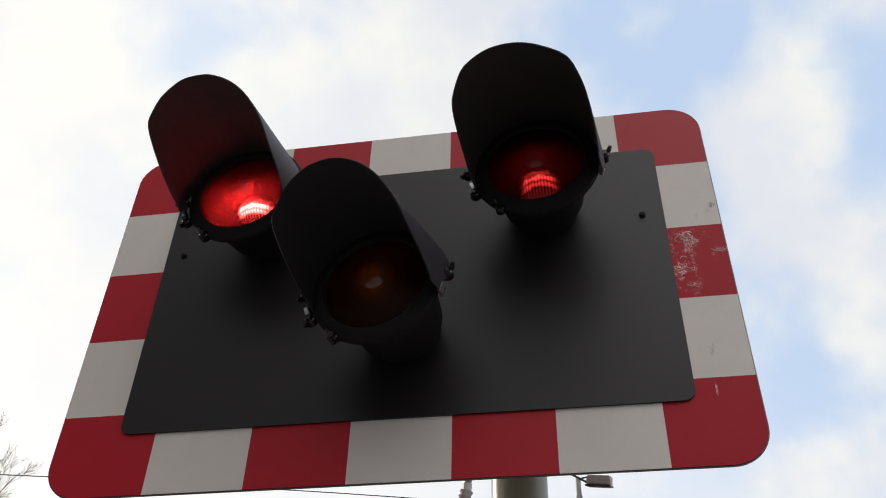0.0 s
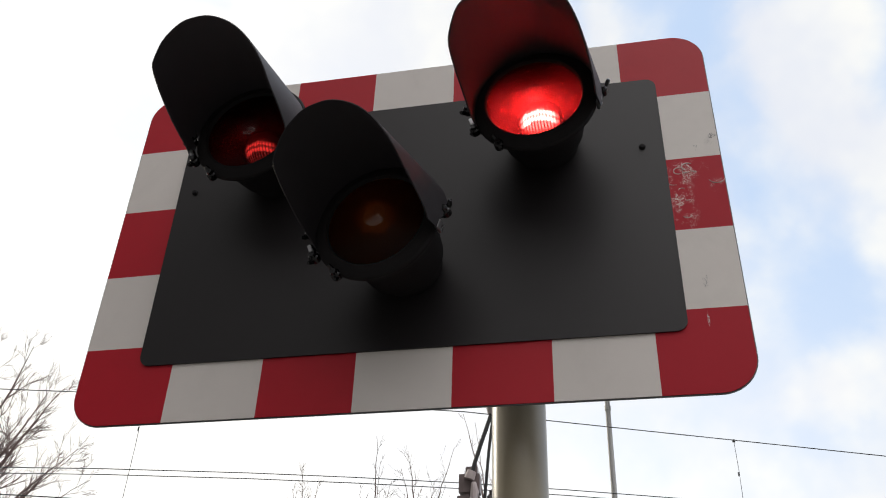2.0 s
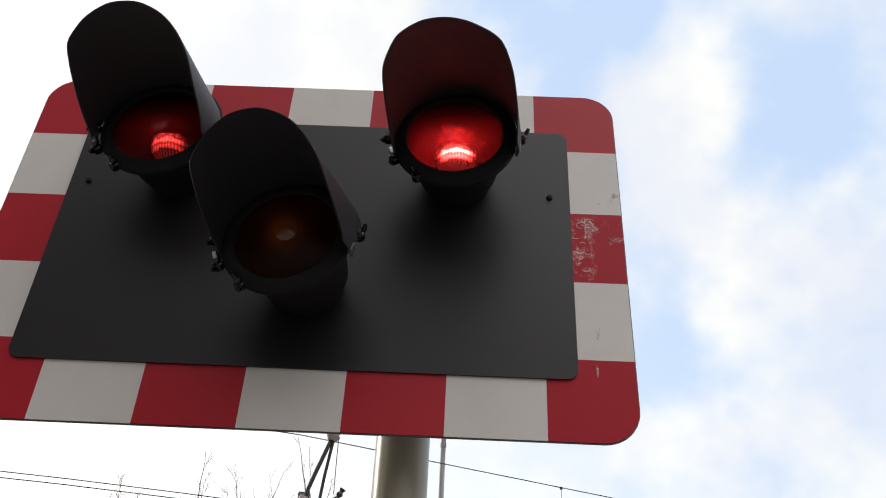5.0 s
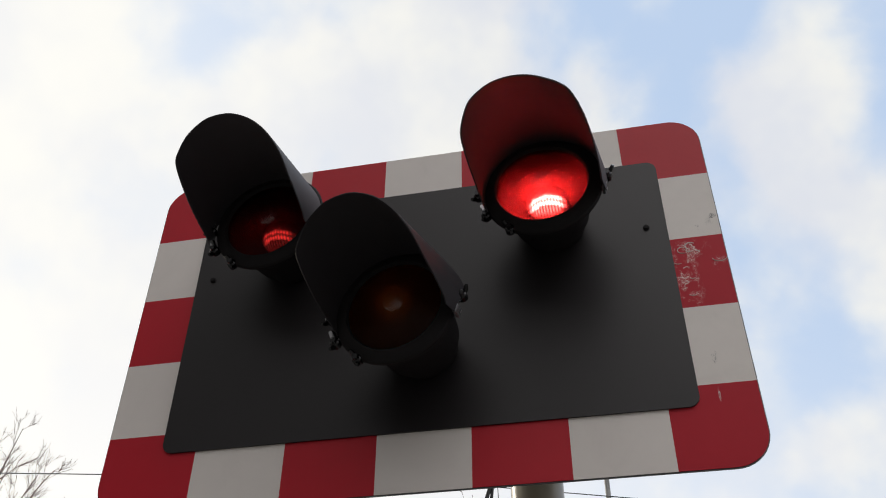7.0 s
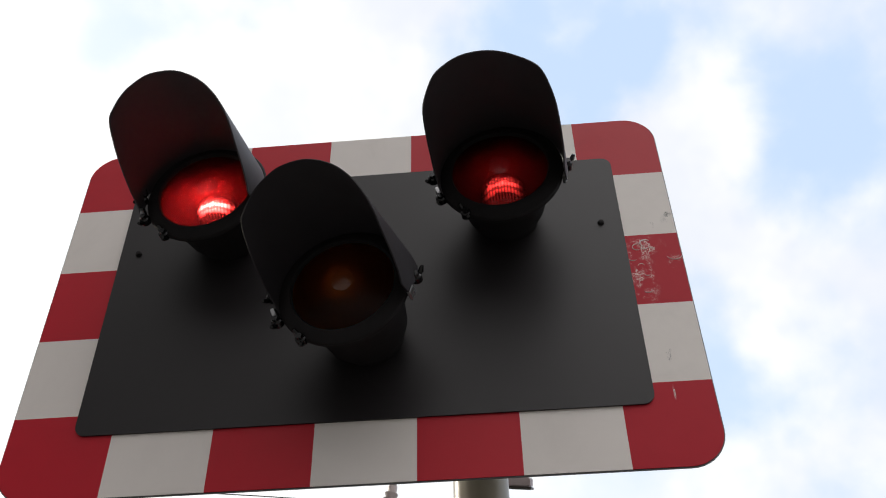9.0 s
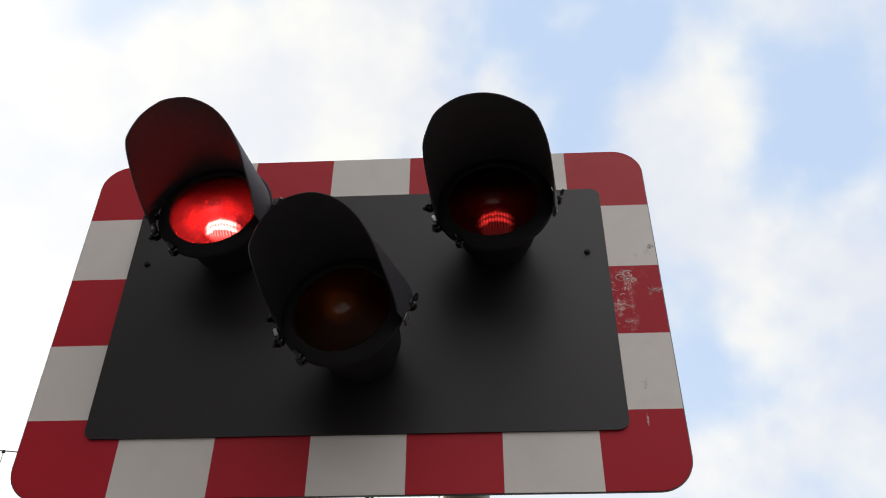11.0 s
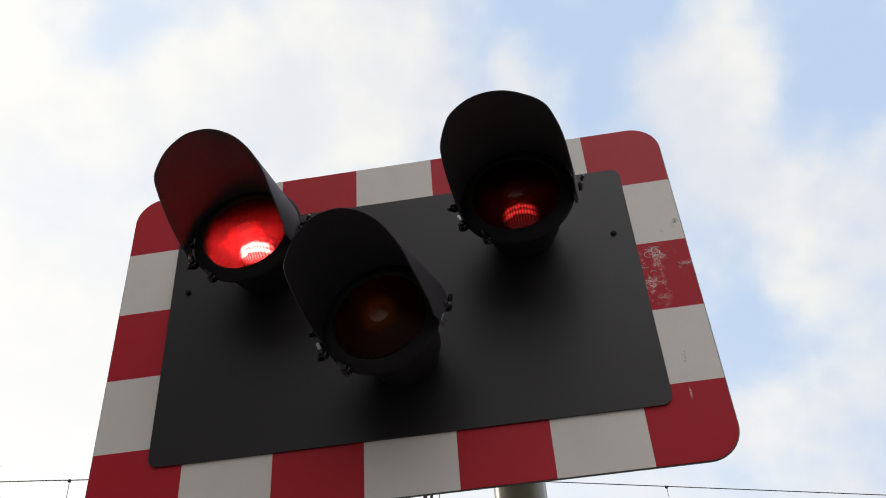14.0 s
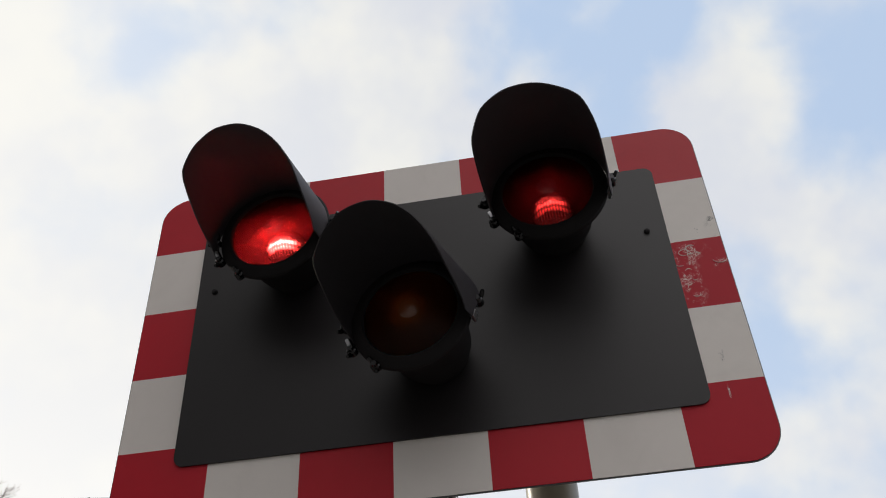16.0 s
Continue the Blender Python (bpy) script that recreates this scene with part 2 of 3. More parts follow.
def glow_screen_material():
    """Screen added before the lamp: the glow's bright band, crossed by fine prisms, and its dimmer upright ribs below
    are put into how clear it is.
    """
    m = bpy.data.materials.new("ribbed_glow_mask")
    m.use_nodes = True
    n = Nodes(m.node_tree)
    at = n.coords()
    x = n.add("ShaderNodeSeparateXYZ")
    n.put(x.inputs[0], at)
    high = n.math("DIVIDE", n.vmath("DOT_PRODUCT", at, (0.0, -0.66, 0.75)), DRUM_R)
    wobble = n.math("MULTIPLY", n.math("SUBTRACT", n.noise(at, 90.0, 2.0), 0.5), 0.35)
    high = n.math("ADD", high, wobble)
    across = n.math("DIVIDE", x.outputs[0], DRUM_HALF)
    high = n.math("ADD", high, n.math("MULTIPLY", n.math("MULTIPLY", across, across), 0.55))
    band = n.math("MULTIPLY", n.ramp(high, -0.12, 0.12), n.ramp(high, 0.66, 0.36))
    rib = n.ramp(n.math("SINE", n.math("MULTIPLY", x.outputs[0], 1120.0)), -0.9, 0.6, 0.10, 1.0)
    row = n.ramp(n.math("SINE", n.math("MULTIPLY", high, 17.0)), -0.9, 0.1, 0.35, 1.0)
    upper = n.math("MULTIPLY", n.math("MULTIPLY", band, row), n.math("ADD", n.math("MULTIPLY", rib, 0.6), 0.4))
    lower = n.math("MULTIPLY", n.math("MULTIPLY", rib, n.ramp(high, -1.05, -0.1, 0.06, 0.15)), n.ramp(high, 0.9, 0.3))
    open_share = n.math("MAXIMUM", upper, lower)
    ends = n.ramp(n.math("ABSOLUTE", x.outputs[0]), DRUM_HALF, DRUM_HALF * 0.45, 0.15, 1.0)
    clear, frost, out = n.add("ShaderNodeBsdfTransparent"), n.add("ShaderNodeBsdfDiffuse"), n.add("ShaderNodeMixShader")
    frost.inputs[0].default_value = (0.05, 0.05, 0.05, 1)
    n.put(out.inputs[0], n.math("MULTIPLY", open_share, ends))
    n.tree.links.new(frost.outputs[0], out.inputs[1])
    n.tree.links.new(clear.outputs[0], out.inputs[2])
    n.tree.links.new(out.outputs[0], n.add("ShaderNodeOutputMaterial").inputs[0])
    return m


def boss_material():
    m = bpy.data.materials.new("glossy_glass_boss")
    m.use_nodes = True
    n = Nodes(m.node_tree)
    clear, shine, out = n.add("ShaderNodeBsdfTransparent"), n.add("ShaderNodeBsdfGlossy"), n.add("ShaderNodeMixShader")
    shine.inputs["Roughness"].default_value = 0.24
    out.inputs[0].default_value = 0.12
    n.tree.links.new(clear.outputs[0], out.inputs[1])
    n.tree.links.new(shine.outputs[0], out.inputs[2])
    n.tree.links.new(out.outputs[0], n.add("ShaderNodeOutputMaterial").inputs[0])
    return m


DRUM_R, DRUM_HALF = 0.034, 0.042
M_BOSS = boss_material()
M_GLOW_SCREEN = glow_screen_material()
LENS_HAZE = 0.225
M_LENS_RED = lens_material("red_moulded_glass", (0.85, 0.045, 0.05), (0.95, 0.03, 0.04), LENS_HAZE)
M_LENS_AMBER = lens_material("amber_moulded_glass", (0.90, 0.46, 0.20), (0.85, 0.36, 0.13), 0.46, 0.62)


def bulb_material():
    """A drum that glows on one side: bright along local -y, falling evenly to an ember on the far side."""
    m = bpy.data.materials.new("glowing_lamp_drum")
    m.use_nodes = True
    n = Nodes(m.node_tree)
    at = n.coords()
    way = n.vmath("NORMALIZE", n.vmath("MULTIPLY", at, (0, 1, 1)))
    facing = n.vmath("DOT_PRODUCT", way, (0, -1, 0))
    off = n.math("ARCCOSINE", n.math("MULTIPLY", facing, 0.9999))
    fall = n.ramp(off, radians(20), radians(92), 0.0, math.log(EMBER))
    x = n.add("ShaderNodeSeparateXYZ")
    n.put(x.inputs[0], at)
    ends = n.ramp(n.math("ABSOLUTE", x.outputs[0]), DRUM_HALF * 0.96, DRUM_HALF * 0.5, 0.01, 1.0)
    strength = n.math("MULTIPLY", n.math("MULTIPLY", n.math("EXPONENT", fall), ends), BULB)
    e = n.add("ShaderNodeEmission")
    e.inputs[0].default_value = (1.0, 0.80, 0.62, 1)
    n.put(e.inputs[1], strength)
    n.tree.links.new(e.outputs[0], n.add("ShaderNodeOutputMaterial").inputs[0])
    return m


BULB, EMBER = 115.0, 0.010
M_BULB = bulb_material()


# ---------- mesh helpers ----------
def part(name, bm, mat, parent=None, label="", smooth=False):
    me = bpy.data.meshes.new(name)
    bmesh.ops.recalc_face_normals(bm, faces=bm.faces)
    bm.to_mesh(me)
    bm.free()
    me.materials.append(mat)
    if smooth:
        me.shade_smooth()
        me.set_sharp_from_angle(angle=radians(35))
    ob = new(name, me)
    if parent is not None:
        ob.parent = parent
    if label:
        ob["label"] = label
    return ob


def again(name, ob, parent, m=None):
    o = new(name, ob.data)
    o.parent = parent
    if m is not None:
        o.matrix_basis = m
    return o


def prism(outline, y0, y1, bevel=0.0):
    """An upright plate: outline of (x, z), from y0 (back) to y1 (front)."""
    bm = bmesh.new()
    back = [bm.verts.new((x, y0, z)) for x, z in outline]
    front = [bm.verts.new((x, y1, z)) for x, z in outline]
    bm.faces.new(back)
    face = bm.faces.new(front)
    for i in range(len(outline)):
        j = (i + 1) % len(outline)
        bm.faces.new((back[i], back[j], front[j], front[i]))
    if bevel:
        bmesh.ops.bevel(bm, geom=list(face.edges), offset=bevel, segments=2, affect="EDGES")
    return bm


def rounded(x0, z0, x1, z1, r, corners=(1, 1, 1, 1), steps=10):
    """A rectangle's outline; corners (bottom left, bottom right, top right, top left) rounded where 1."""
    out = []
    for k, (cx, cz, a) in enumerate(((x0, z0, 180), (x1, z0, 270), (x1, z1, 0), (x0, z1, 90))):
        if not corners[k]:
            out.append((cx, cz))
            continue
        ox, oz = cx + (r if cx == x0 else -r), cz + (r if cz == z0 else -r)
        for s in range(steps + 1):
            b = radians(a + 90 * s / steps)
            out.append((ox + r * math.cos(b), oz + r * math.sin(b)))
    return out


def turned(profile, steps=48):
    """A body turned about the y axis through the origin: profile of (y, radius)."""
    bm = bmesh.new()
    rings = []
    for y, r in profile:
        if r < 1e-5:
            rings.append([bm.verts.new((0, y, 0))])
        else:
            rings.append([bm.verts.new((r * math.sin(2 * math.pi * k / steps), y, r * math.cos(2 * math.pi * k / steps))) for k in range(steps)])
    for a, b in zip(rings, rings[1:]):
        for k in range(steps):
            j = (k + 1) % steps
            if len(a) == 1 and len(b) > 1:
                bm.faces.new((a[0], b[k], b[j]))
            elif len(b) == 1 and len(a) > 1:
                bm.faces.new((a[k], a[j], b[0]))
            elif len(a) > 1:
                bm.faces.new((a[k], a[j], b[j], b[k]))
    return bm


def tube(points, radii, sides=8, bm=None):
    """A tube along points, with a radius at each."""
    bm = bm or bmesh.new()
    points = [Vector(p) for p in points]
    rings = []
    for i, p in enumerate(points):
        d = (points[min(i + 1, len(points) - 1)] - points[max(i - 1, 0)]).normalized()
        side = d.cross(Vector((0.31, 0.17, 0.93)))
        if side.length < 0.05:
            side = d.cross(Vector((1, 0, 0)))
        side.normalize()
        up = side.cross(d)
        r = radii[i] if isinstance(radii, (list, tuple)) else radii
        rings.append([bm.verts.new(p + (side * math.cos(2 * math.pi * k / sides) + up * math.sin(2 * math.pi * k / sides)) * r) for k in range(sides)])
    for a, b in zip(rings, rings[1:]):
        for k in range(sides):
            j = (k + 1) % sides
            bm.faces.new((a[k], a[j], b[j], b[k]))
    if sides > 3:
        bm.faces.new(rings[0])
        bm.faces.new(rings[-1])
    return bm


def box(x0, y0, z0, x1, y1, z1, bevel=0.0, bm=None):
    bm = bm or bmesh.new()
    made = bmesh.ops.create_cube(bm, size=1.0)["verts"]
    bmesh.ops.scale(bm, vec=(x1 - x0, y1 - y0, z1 - z0), verts=made)
    bmesh.ops.translate(bm, vec=((x0 + x1) / 2, (y0 + y1) / 2, (z0 + z1) / 2), verts=made)
    if bevel:
        edges = list({e for v in made for e in v.link_edges})
        bmesh.ops.bevel(bm, geom=edges, offset=bevel, segments=2, affect="EDGES")
    return bm


# ---------- ground ----------
def make_ground():
    bm = bmesh.new()
    rim = [bm.verts.new((2500 * math.cos(2 * math.pi * k / 64), 2500 * math.sin(2 * math.pi * k / 64), 0)) for k in range(64)]
    bm.faces.new(rim)
    ob = part("ground", bm, M_GROUND)
    tagged(ob, "dark worn asphalt ground beside the railway crossing", "ground", kind="structure")


make_ground()

# ---------- the signal ----------
BX0, BX1, BZ0, BZ1 = -0.606, 0.578, 2.190, 2.970        # chequered board
PX0, PX1, PZ0, PZ1 = -0.491, 0.479, 2.302, 2.859        # black panel
XS = (-0.425, -0.252, -0.081, 0.089, 0.257, 0.425)       # colour changes along the top and the bottom
XT = (-0.437, -0.264, -0.093, 0.077, 0.246, 0.414)
ZS = (2.342, 2.500, 2.657, 2.814)                        # colour changes along the sides


def make_board(signal):
    plate = part("backboard", prism(rounded(BX0, BZ0, BX1, BZ1, 0.062), 0.003, 0.0), M_PLATE, signal, "dark-edged aluminium plate")
    e = 0.0018
    a, b, c, d = BX0 + e, BX1 - e, BZ0 + e, BZ1 - e
    under = 0.012
    cells = []
    for xs, z0, z1 in ((XS, c, PZ0 + under), (XT, PZ1 - under, d)):
        for k, (x0, x1) in enumerate(zip(xs, xs[1:])):
            cells.append((rounded(x0, z0, x1, z1, 0, (0, 0, 0, 0)), M_WHITE if k % 2 == 0 else M_RED, k % 2))
    for k, (z0, z1) in enumerate(zip(ZS, ZS[1:])):
        cells.append((rounded(a, z0, PX0 + under, z1, 0, (0, 0, 0, 0)), M_RED if k == 1 else M_WHITE, k == 1))
        worn = (M_WHITE_SPOT, M_RED_WORN, M_WHITE_WORN)[k]
        cells.append((rounded(PX1 - under, z0, b, z1, 0, (0, 0, 0, 0)), worn, k == 1))
    r = 0.0605
    cells.append((rounded(a, c, XS[0], ZS[0], r, (1, 0, 0, 0)), M_RED, 1))
    cells.append((rounded(XS[-1], c, b, ZS[0], r, (0, 1, 0, 0)), M_RED_SPOT, 1))
    cells.append((rounded(XT[-1], ZS[-1], b, d, r, (0, 0, 1, 0)), M_RED, 1))
    cells.append((rounded(a, ZS[-1], XT[0], d, r, (0, 0, 0, 1)), M_RED, 1))
    for outline, mat, red in cells:
        part("red_square" if red else "white_square", prism(outline, -0.0004, -0.0016), mat, plate)
    for x, z, q, a0, a1, w in ((0.499, 2.629, 0.009, 60, 290, 0.0011), (0.515, 2.637, 0.010, 40, 250, 0.0013), (0.512, 2.628, 0.006, 100, 330, 0.0010), (0.527, 2.630, 0.007, 150, 300, 0.0008), (0.563, 2.606, 0.014, 195, 345, 0.0010), (0.488, 2.606, 0.010, 210, 300, 0.0008), (0.500, 2.585, 0.006, 20, 170, 0.0007), (0.508, 2.566, 0.005, 190, 330, 0.0008), (0.497, 2.548, 0.006, 80, 200, 0.0007), (0.503, 2.530, 0.007, 200, 350, 0.0009)):
        pts = [(x + q * math.cos(radians(a0 + (a1 - a0) * k / 8)), -0.0018, z + 0.8 * q * math.sin(radians(a0 + (a1 - a0) * k / 8))) for k in range(9)]
        part("peeled_flake", tube(pts, [w * (0.4 + 0.6 * math.sin(math.pi * (k + 0.5) / 9)) for k in range(9)], 5), M_FLAKE, plate, "pale peeled edge")
    panel = part("black_panel", prism(rounded(PX0, PZ0, PX1, PZ1, 0.020), -0.0017, -0.0055, 0.001), M_PANEL, signal, "matt black inner panel with rounded corners")
    bolt = None
    for x, z in ((0.440, 2.690), (-0.455, 2.690)):
        if bolt is None:
            bolt = part("bolt", turned([(0, 0.0), (0, 0.0064), (-0.0015, 0.0064), (-0.0025, 0.0046), (-0.005, 0.0045), (-0.0055, 0.0)], 12), M_CASE, panel)
            bolt.location = (x, -0.0055, z)
        else:
            again("bolt", bolt, panel, pose(x, -0.0055, z))


REACH_ANGLES = (0, 25, 50, 75, 95, 115, 180)
REACH_USUAL = ((1.0, 1.0, 0.943, 0.844, 0.467, 0.08, 0.0), (1.0, 0.945, 0.84, 0.642, 0.22, 0.0, 0.0))
REACH_SHORT = ((1.0, 1.0, 0.943, 0.844, 0.467, 0.08, 0.0), (1.0, 0.945, 0.84, 0.585, 0.12, 0.0, 0.0))
REACH_FULL = ((1.0, 1.018, 1.0, 0.834, 0.30, 0.08, 0.0), (1.0, 0.975, 1.015, 0.775, 0.25, 0.0, 0.0))


def hood_mesh(length, cut, r=0.1155, thick=0.0028, steps=80):
    """A sheet hood: full length over the top, cut back along the sides, more on one side, with a short lip below."""
    bm = bmesh.new()

    def reach(a):
        f = np.interp(abs(a), REACH_ANGLES, cut[0] if a < 0 else cut[1])
        return 0.003 + (length - 0.003) * float(f)

    def soft(a):
        return sum(reach(a + d) for d in (-4, -2, 0, 2, 4)) / 5

    cols = []
    for k in range(steps + 1):
        a = -119 + 216 * k / steps
        s, c = math.sin(radians(a)), math.cos(radians(a))
        col = []
        tip = soft(a)
        heel = -0.034 + 0.030 * min(max((abs(a) - 68) / 24, 0), 1)
        for y, q in ((heel, r), ((tip + heel) * 0.5, r), (tip - 0.0012, r), (tip, r - thick * 0.5), (tip - 0.0012, r - thick), ((tip + heel) * 0.5, r - thick), (heel, r - thick)):
            col.append(bm.verts.new((q * s, -y, q * c)))
        cols.append(col)
    for p, q in zip(cols, cols[1:]):
        for i in range(7):
            j = (i + 1) % 7
            bm.faces.new((p[i], p[j], q[j], q[i]))
    bm.faces.new(cols[0])
    bm.faces.new(cols[-1])
    return bm


def wing_nut():
    bm = turned([(0.006, 0.0), (0.006, 0.009), (-0.006, 0.009), (-0.008, 0.006), (-0.014, 0.005), (-0.014, 0.0)], 12)
    for s in (-1, 1):
        tube([(s * 0.005, -0.002, 0), (s * 0.012, -0.006, 0.002), (s * 0.017, -0.013, 0.003)], [0.004, 0.0045, 0.003], 6, bm)
    return bm


def make_lamp(signal, name, x, y, z, lens, label, lens_label, yaw, hood_length, hood_set, cut=REACH_USUAL, hood_mat=M_HOOD, rim=0.1145):
    """A signal lamp: casting, door ring, lens, hood, catches and reflector; its axis leaves along local -y."""
    depth = -y - 0.005
    case = part(name, turned([(depth, 0.0), (depth, 0.060), (depth - 0.018, 0.064), (depth - 0.035, 0.074), (0.045, 0.086), (0.022, 0.096), (0.010, 0.102), (0.002, 0.104), (0.002, 0.095), (0.010, 0.093)], 48), M_CASE, signal, label, True)
    case.matrix_basis = pose(x, y, z, 0, 0, yaw)
    part("door_ring", turned([(0.0015, 0.0975), (0.0015, rim - 0.001), (-0.004, rim), (-0.008, rim - 0.002), (-0.012, 0.102), (-0.0150, 0.094), (-0.0150, 0.089), (-0.009, 0.086), (-0.001, 0.0935), (0.0015, 0.0975)], 48), M_CASE, case, "black cast ring", True).location = (0, 0, -0.004)
    dome = [(-0.0035 - 0.011 * math.cos(math.pi / 2 * k / 9), 0.095 * math.sin(math.pi / 2 * k / 9)) for k in range(10)]
    glass = part("lens", turned(dome, 48), lens, case, lens_label, True)
    glass.location = (0, 0, -0.003)
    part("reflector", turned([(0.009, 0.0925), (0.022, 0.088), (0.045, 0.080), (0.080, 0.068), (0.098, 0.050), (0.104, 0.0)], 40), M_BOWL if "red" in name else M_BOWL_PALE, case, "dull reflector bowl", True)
    boss = [(-0.0135 - 0.0085 * math.cos(math.pi / 2 * k / 6), 0.021 * math.sin(math.pi / 2 * k / 6)) for k in range(7)]
    part("bullseye", turned(boss, 32), M_BOSS, case, "clear domed boss on the lens", True).location = (0, 0, 0.002)
    hood = part("hood", hood_mesh(hood_length, cut), hood_mat, case, "long matt black hood, cut back below", True)
    hx, hz, hyaw, hpitch, hroll = hood_set
    there = Matrix.Translation((x + hx, y - 0.010, z + hz)) @ Matrix.Rotation(radians(hyaw), 4, "Z") @ Matrix.Rotation(radians(hpitch), 4, "X") @ Matrix.Rotation(radians(hroll), 4, "Y")
    hood.matrix_basis = case.matrix_basis.inverted() @ there
    nut = None
    for a, r in ((-92, 0.122), (-117, 0.122), (94, 0.122), (-146, 0.116)):
        m = pose(r * math.sin(radians(a)), -0.004, r * math.cos(radians(a)), 0, a + 30, 0)
        if nut is None:
            nut = part("wing_nut", wing_nut(), M_NUT, case, "dark wing nut", True)
            nut.matrix_basis = m
        else:
            again("wing_nut", nut, case, m)
    for a in (-112, 109):
        clip = part("clip", box(-0.003, -0.012, -0.008, 0.003, 0.009, 0.008, 0.001), M_CHROME, case, "plated spring clip")
        clip.matrix_basis = pose(0.1205 * math.sin(radians(a)), -0.008, 0.1205 * math.cos(radians(a)), 0, a - 90, 0)
    return case


SPREAD = (-0.99, -0.95, -0.86, -0.72, -0.5, -0.2, 0.2, 0.5, 0.72, 0.86, 0.95, 0.99)


def bulb_drum(case):
    """The lamp's glowing drum, which turns its bright side out and away, with an added shield that blocks its light
    behind and an added ribbed screen that shapes it in front.
    """
    bm = bmesh.new()
    steps = 36
    rows = []
    for q in SPREAD:
        x, r = DRUM_HALF * q, DRUM_R * math.sqrt(1 - q * q)
        rows.append([bm.verts.new((x, r * math.sin(2 * math.pi * i / steps), r * math.cos(2 * math.pi * i / steps))) for i in range(steps)])
    for p, q in zip(rows, rows[1:]):
        for i in range(steps):
            j = (i + 1) % steps
            bm.faces.new((p[i], p[j], q[j], q[i]))
    bm.faces.new(rows[0])
    bm.faces.new(rows[-1])

    def shell(first, last, gap):
        out = bmesh.new()
        cols = []
        ring = [(DRUM_HALF * q, DRUM_R * math.sqrt(1 - q * q) + gap) for q in SPREAD]
        for k in range(21):
            a = radians(first + (last - first) * k / 20)
            cols.append([out.verts.new((x, q * math.sin(a), q * math.cos(a))) for x, q in ring])
        for p, q in zip(cols, cols[1:]):
            for i in range(len(ring) - 1):
                out.faces.new((p[i], p[i + 1], q[i + 1], q[i]))
        return out

    # added shell: keeps the drum's turned-away bright side from lighting the bowl
    shield = part("light_shield", shell(-41, 136, 0.0012), M_SHIELD, case, "added black shield that blocks the lamp's stray light", True)
    # added screen: holds the glow's band and ribs still while the drum turns
    glass = part("glow_screen", shell(-225, -40, 0.0022), M_GLOW_SCREEN, case, "added ribbed screen that shapes the lamp's glow", True)
    for o in (shield, glass):
        o.location = DRUM_AT
    return part("bulb", bm, M_BULB, case, "glowing lamp", True)


DRUM_AT = (0, 0.057, 0.001)
POST_X, POST_Y, POST_R = 0.185, 0.120, 0.047
signal = tagged(new("level_crossing_signal"), "level crossing signal, red lamps flashing, on a red-and-white chequered board", "signal")
signal.location = (0, 0, 0)


def make_signal():
    bm = bmesh.new()
    tube([(POST_X, POST_Y, 0), (POST_X, POST_Y, 1.4), (POST_X, POST_Y, 2.90)], POST_R, 40, bm)
    post = part("post", bm, M_POST, signal, "aged cream-grey steel post", True)
    for z in (2.42, 2.72):
        part("clamp", box(POST_X - 0.075, 0.0035, z - 0.025, POST_X + 0.075, POST_Y - POST_R + 0.004, z + 0.025, 0.003), M_GALV, signal)
    make_board(signal)
    left = make_lamp(signal, "red_lamp", -0.283, -0.137, 2.717, M_LENS_RED, "red lamp flashing by turns, in a black casting", "fluted red glass lens", -4.0, 0.207, (-0.0054, -0.0148, -6.6, 7.1, 14.1), rim=0.1125)
    right = make_lamp(signal, "red_lamp", 0.255, -0.137, 2.717, M_LENS_RED, "red lamp flashing by turns, in a black casting", "fluted red glass lens", -4.0, 0.216, (0.0042, -0.0150, -7.5, 16.1, 8.9), REACH_FULL)
    # the amber lamp takes the shaded copy of the hood material
    amber = make_lamp(signal, "amber_lamp", -0.012, -0.160, 2.463, M_LENS_AMBER, "unlit amber lamp in a black casting", "dark amber glass lens", -8.0, 0.191, (0.0036, -0.0094, -17.2, 3.2, 12.5), REACH_SHORT, M_HOOD_SHADED, 0.1115)
    dead = part("bulb", turned([(-0.034, 0.0), (-0.030, 0.016), (-0.018, 0.029), (0.0, 0.035), (0.018, 0.027), (0.034, 0.016), (0.05, 0.014)], 24), M_GLASS, amber, "unlit clear bulb", True)
    dead.location = (-0.016, 0.046, 0.030)
    return bulb_drum(left), bulb_drum(right)


bulb_left, bulb_right = make_signal()


# ---------- beyond the signal ----------
def line_y(x, y0=11.98):
    return y0 + 0.298 * x


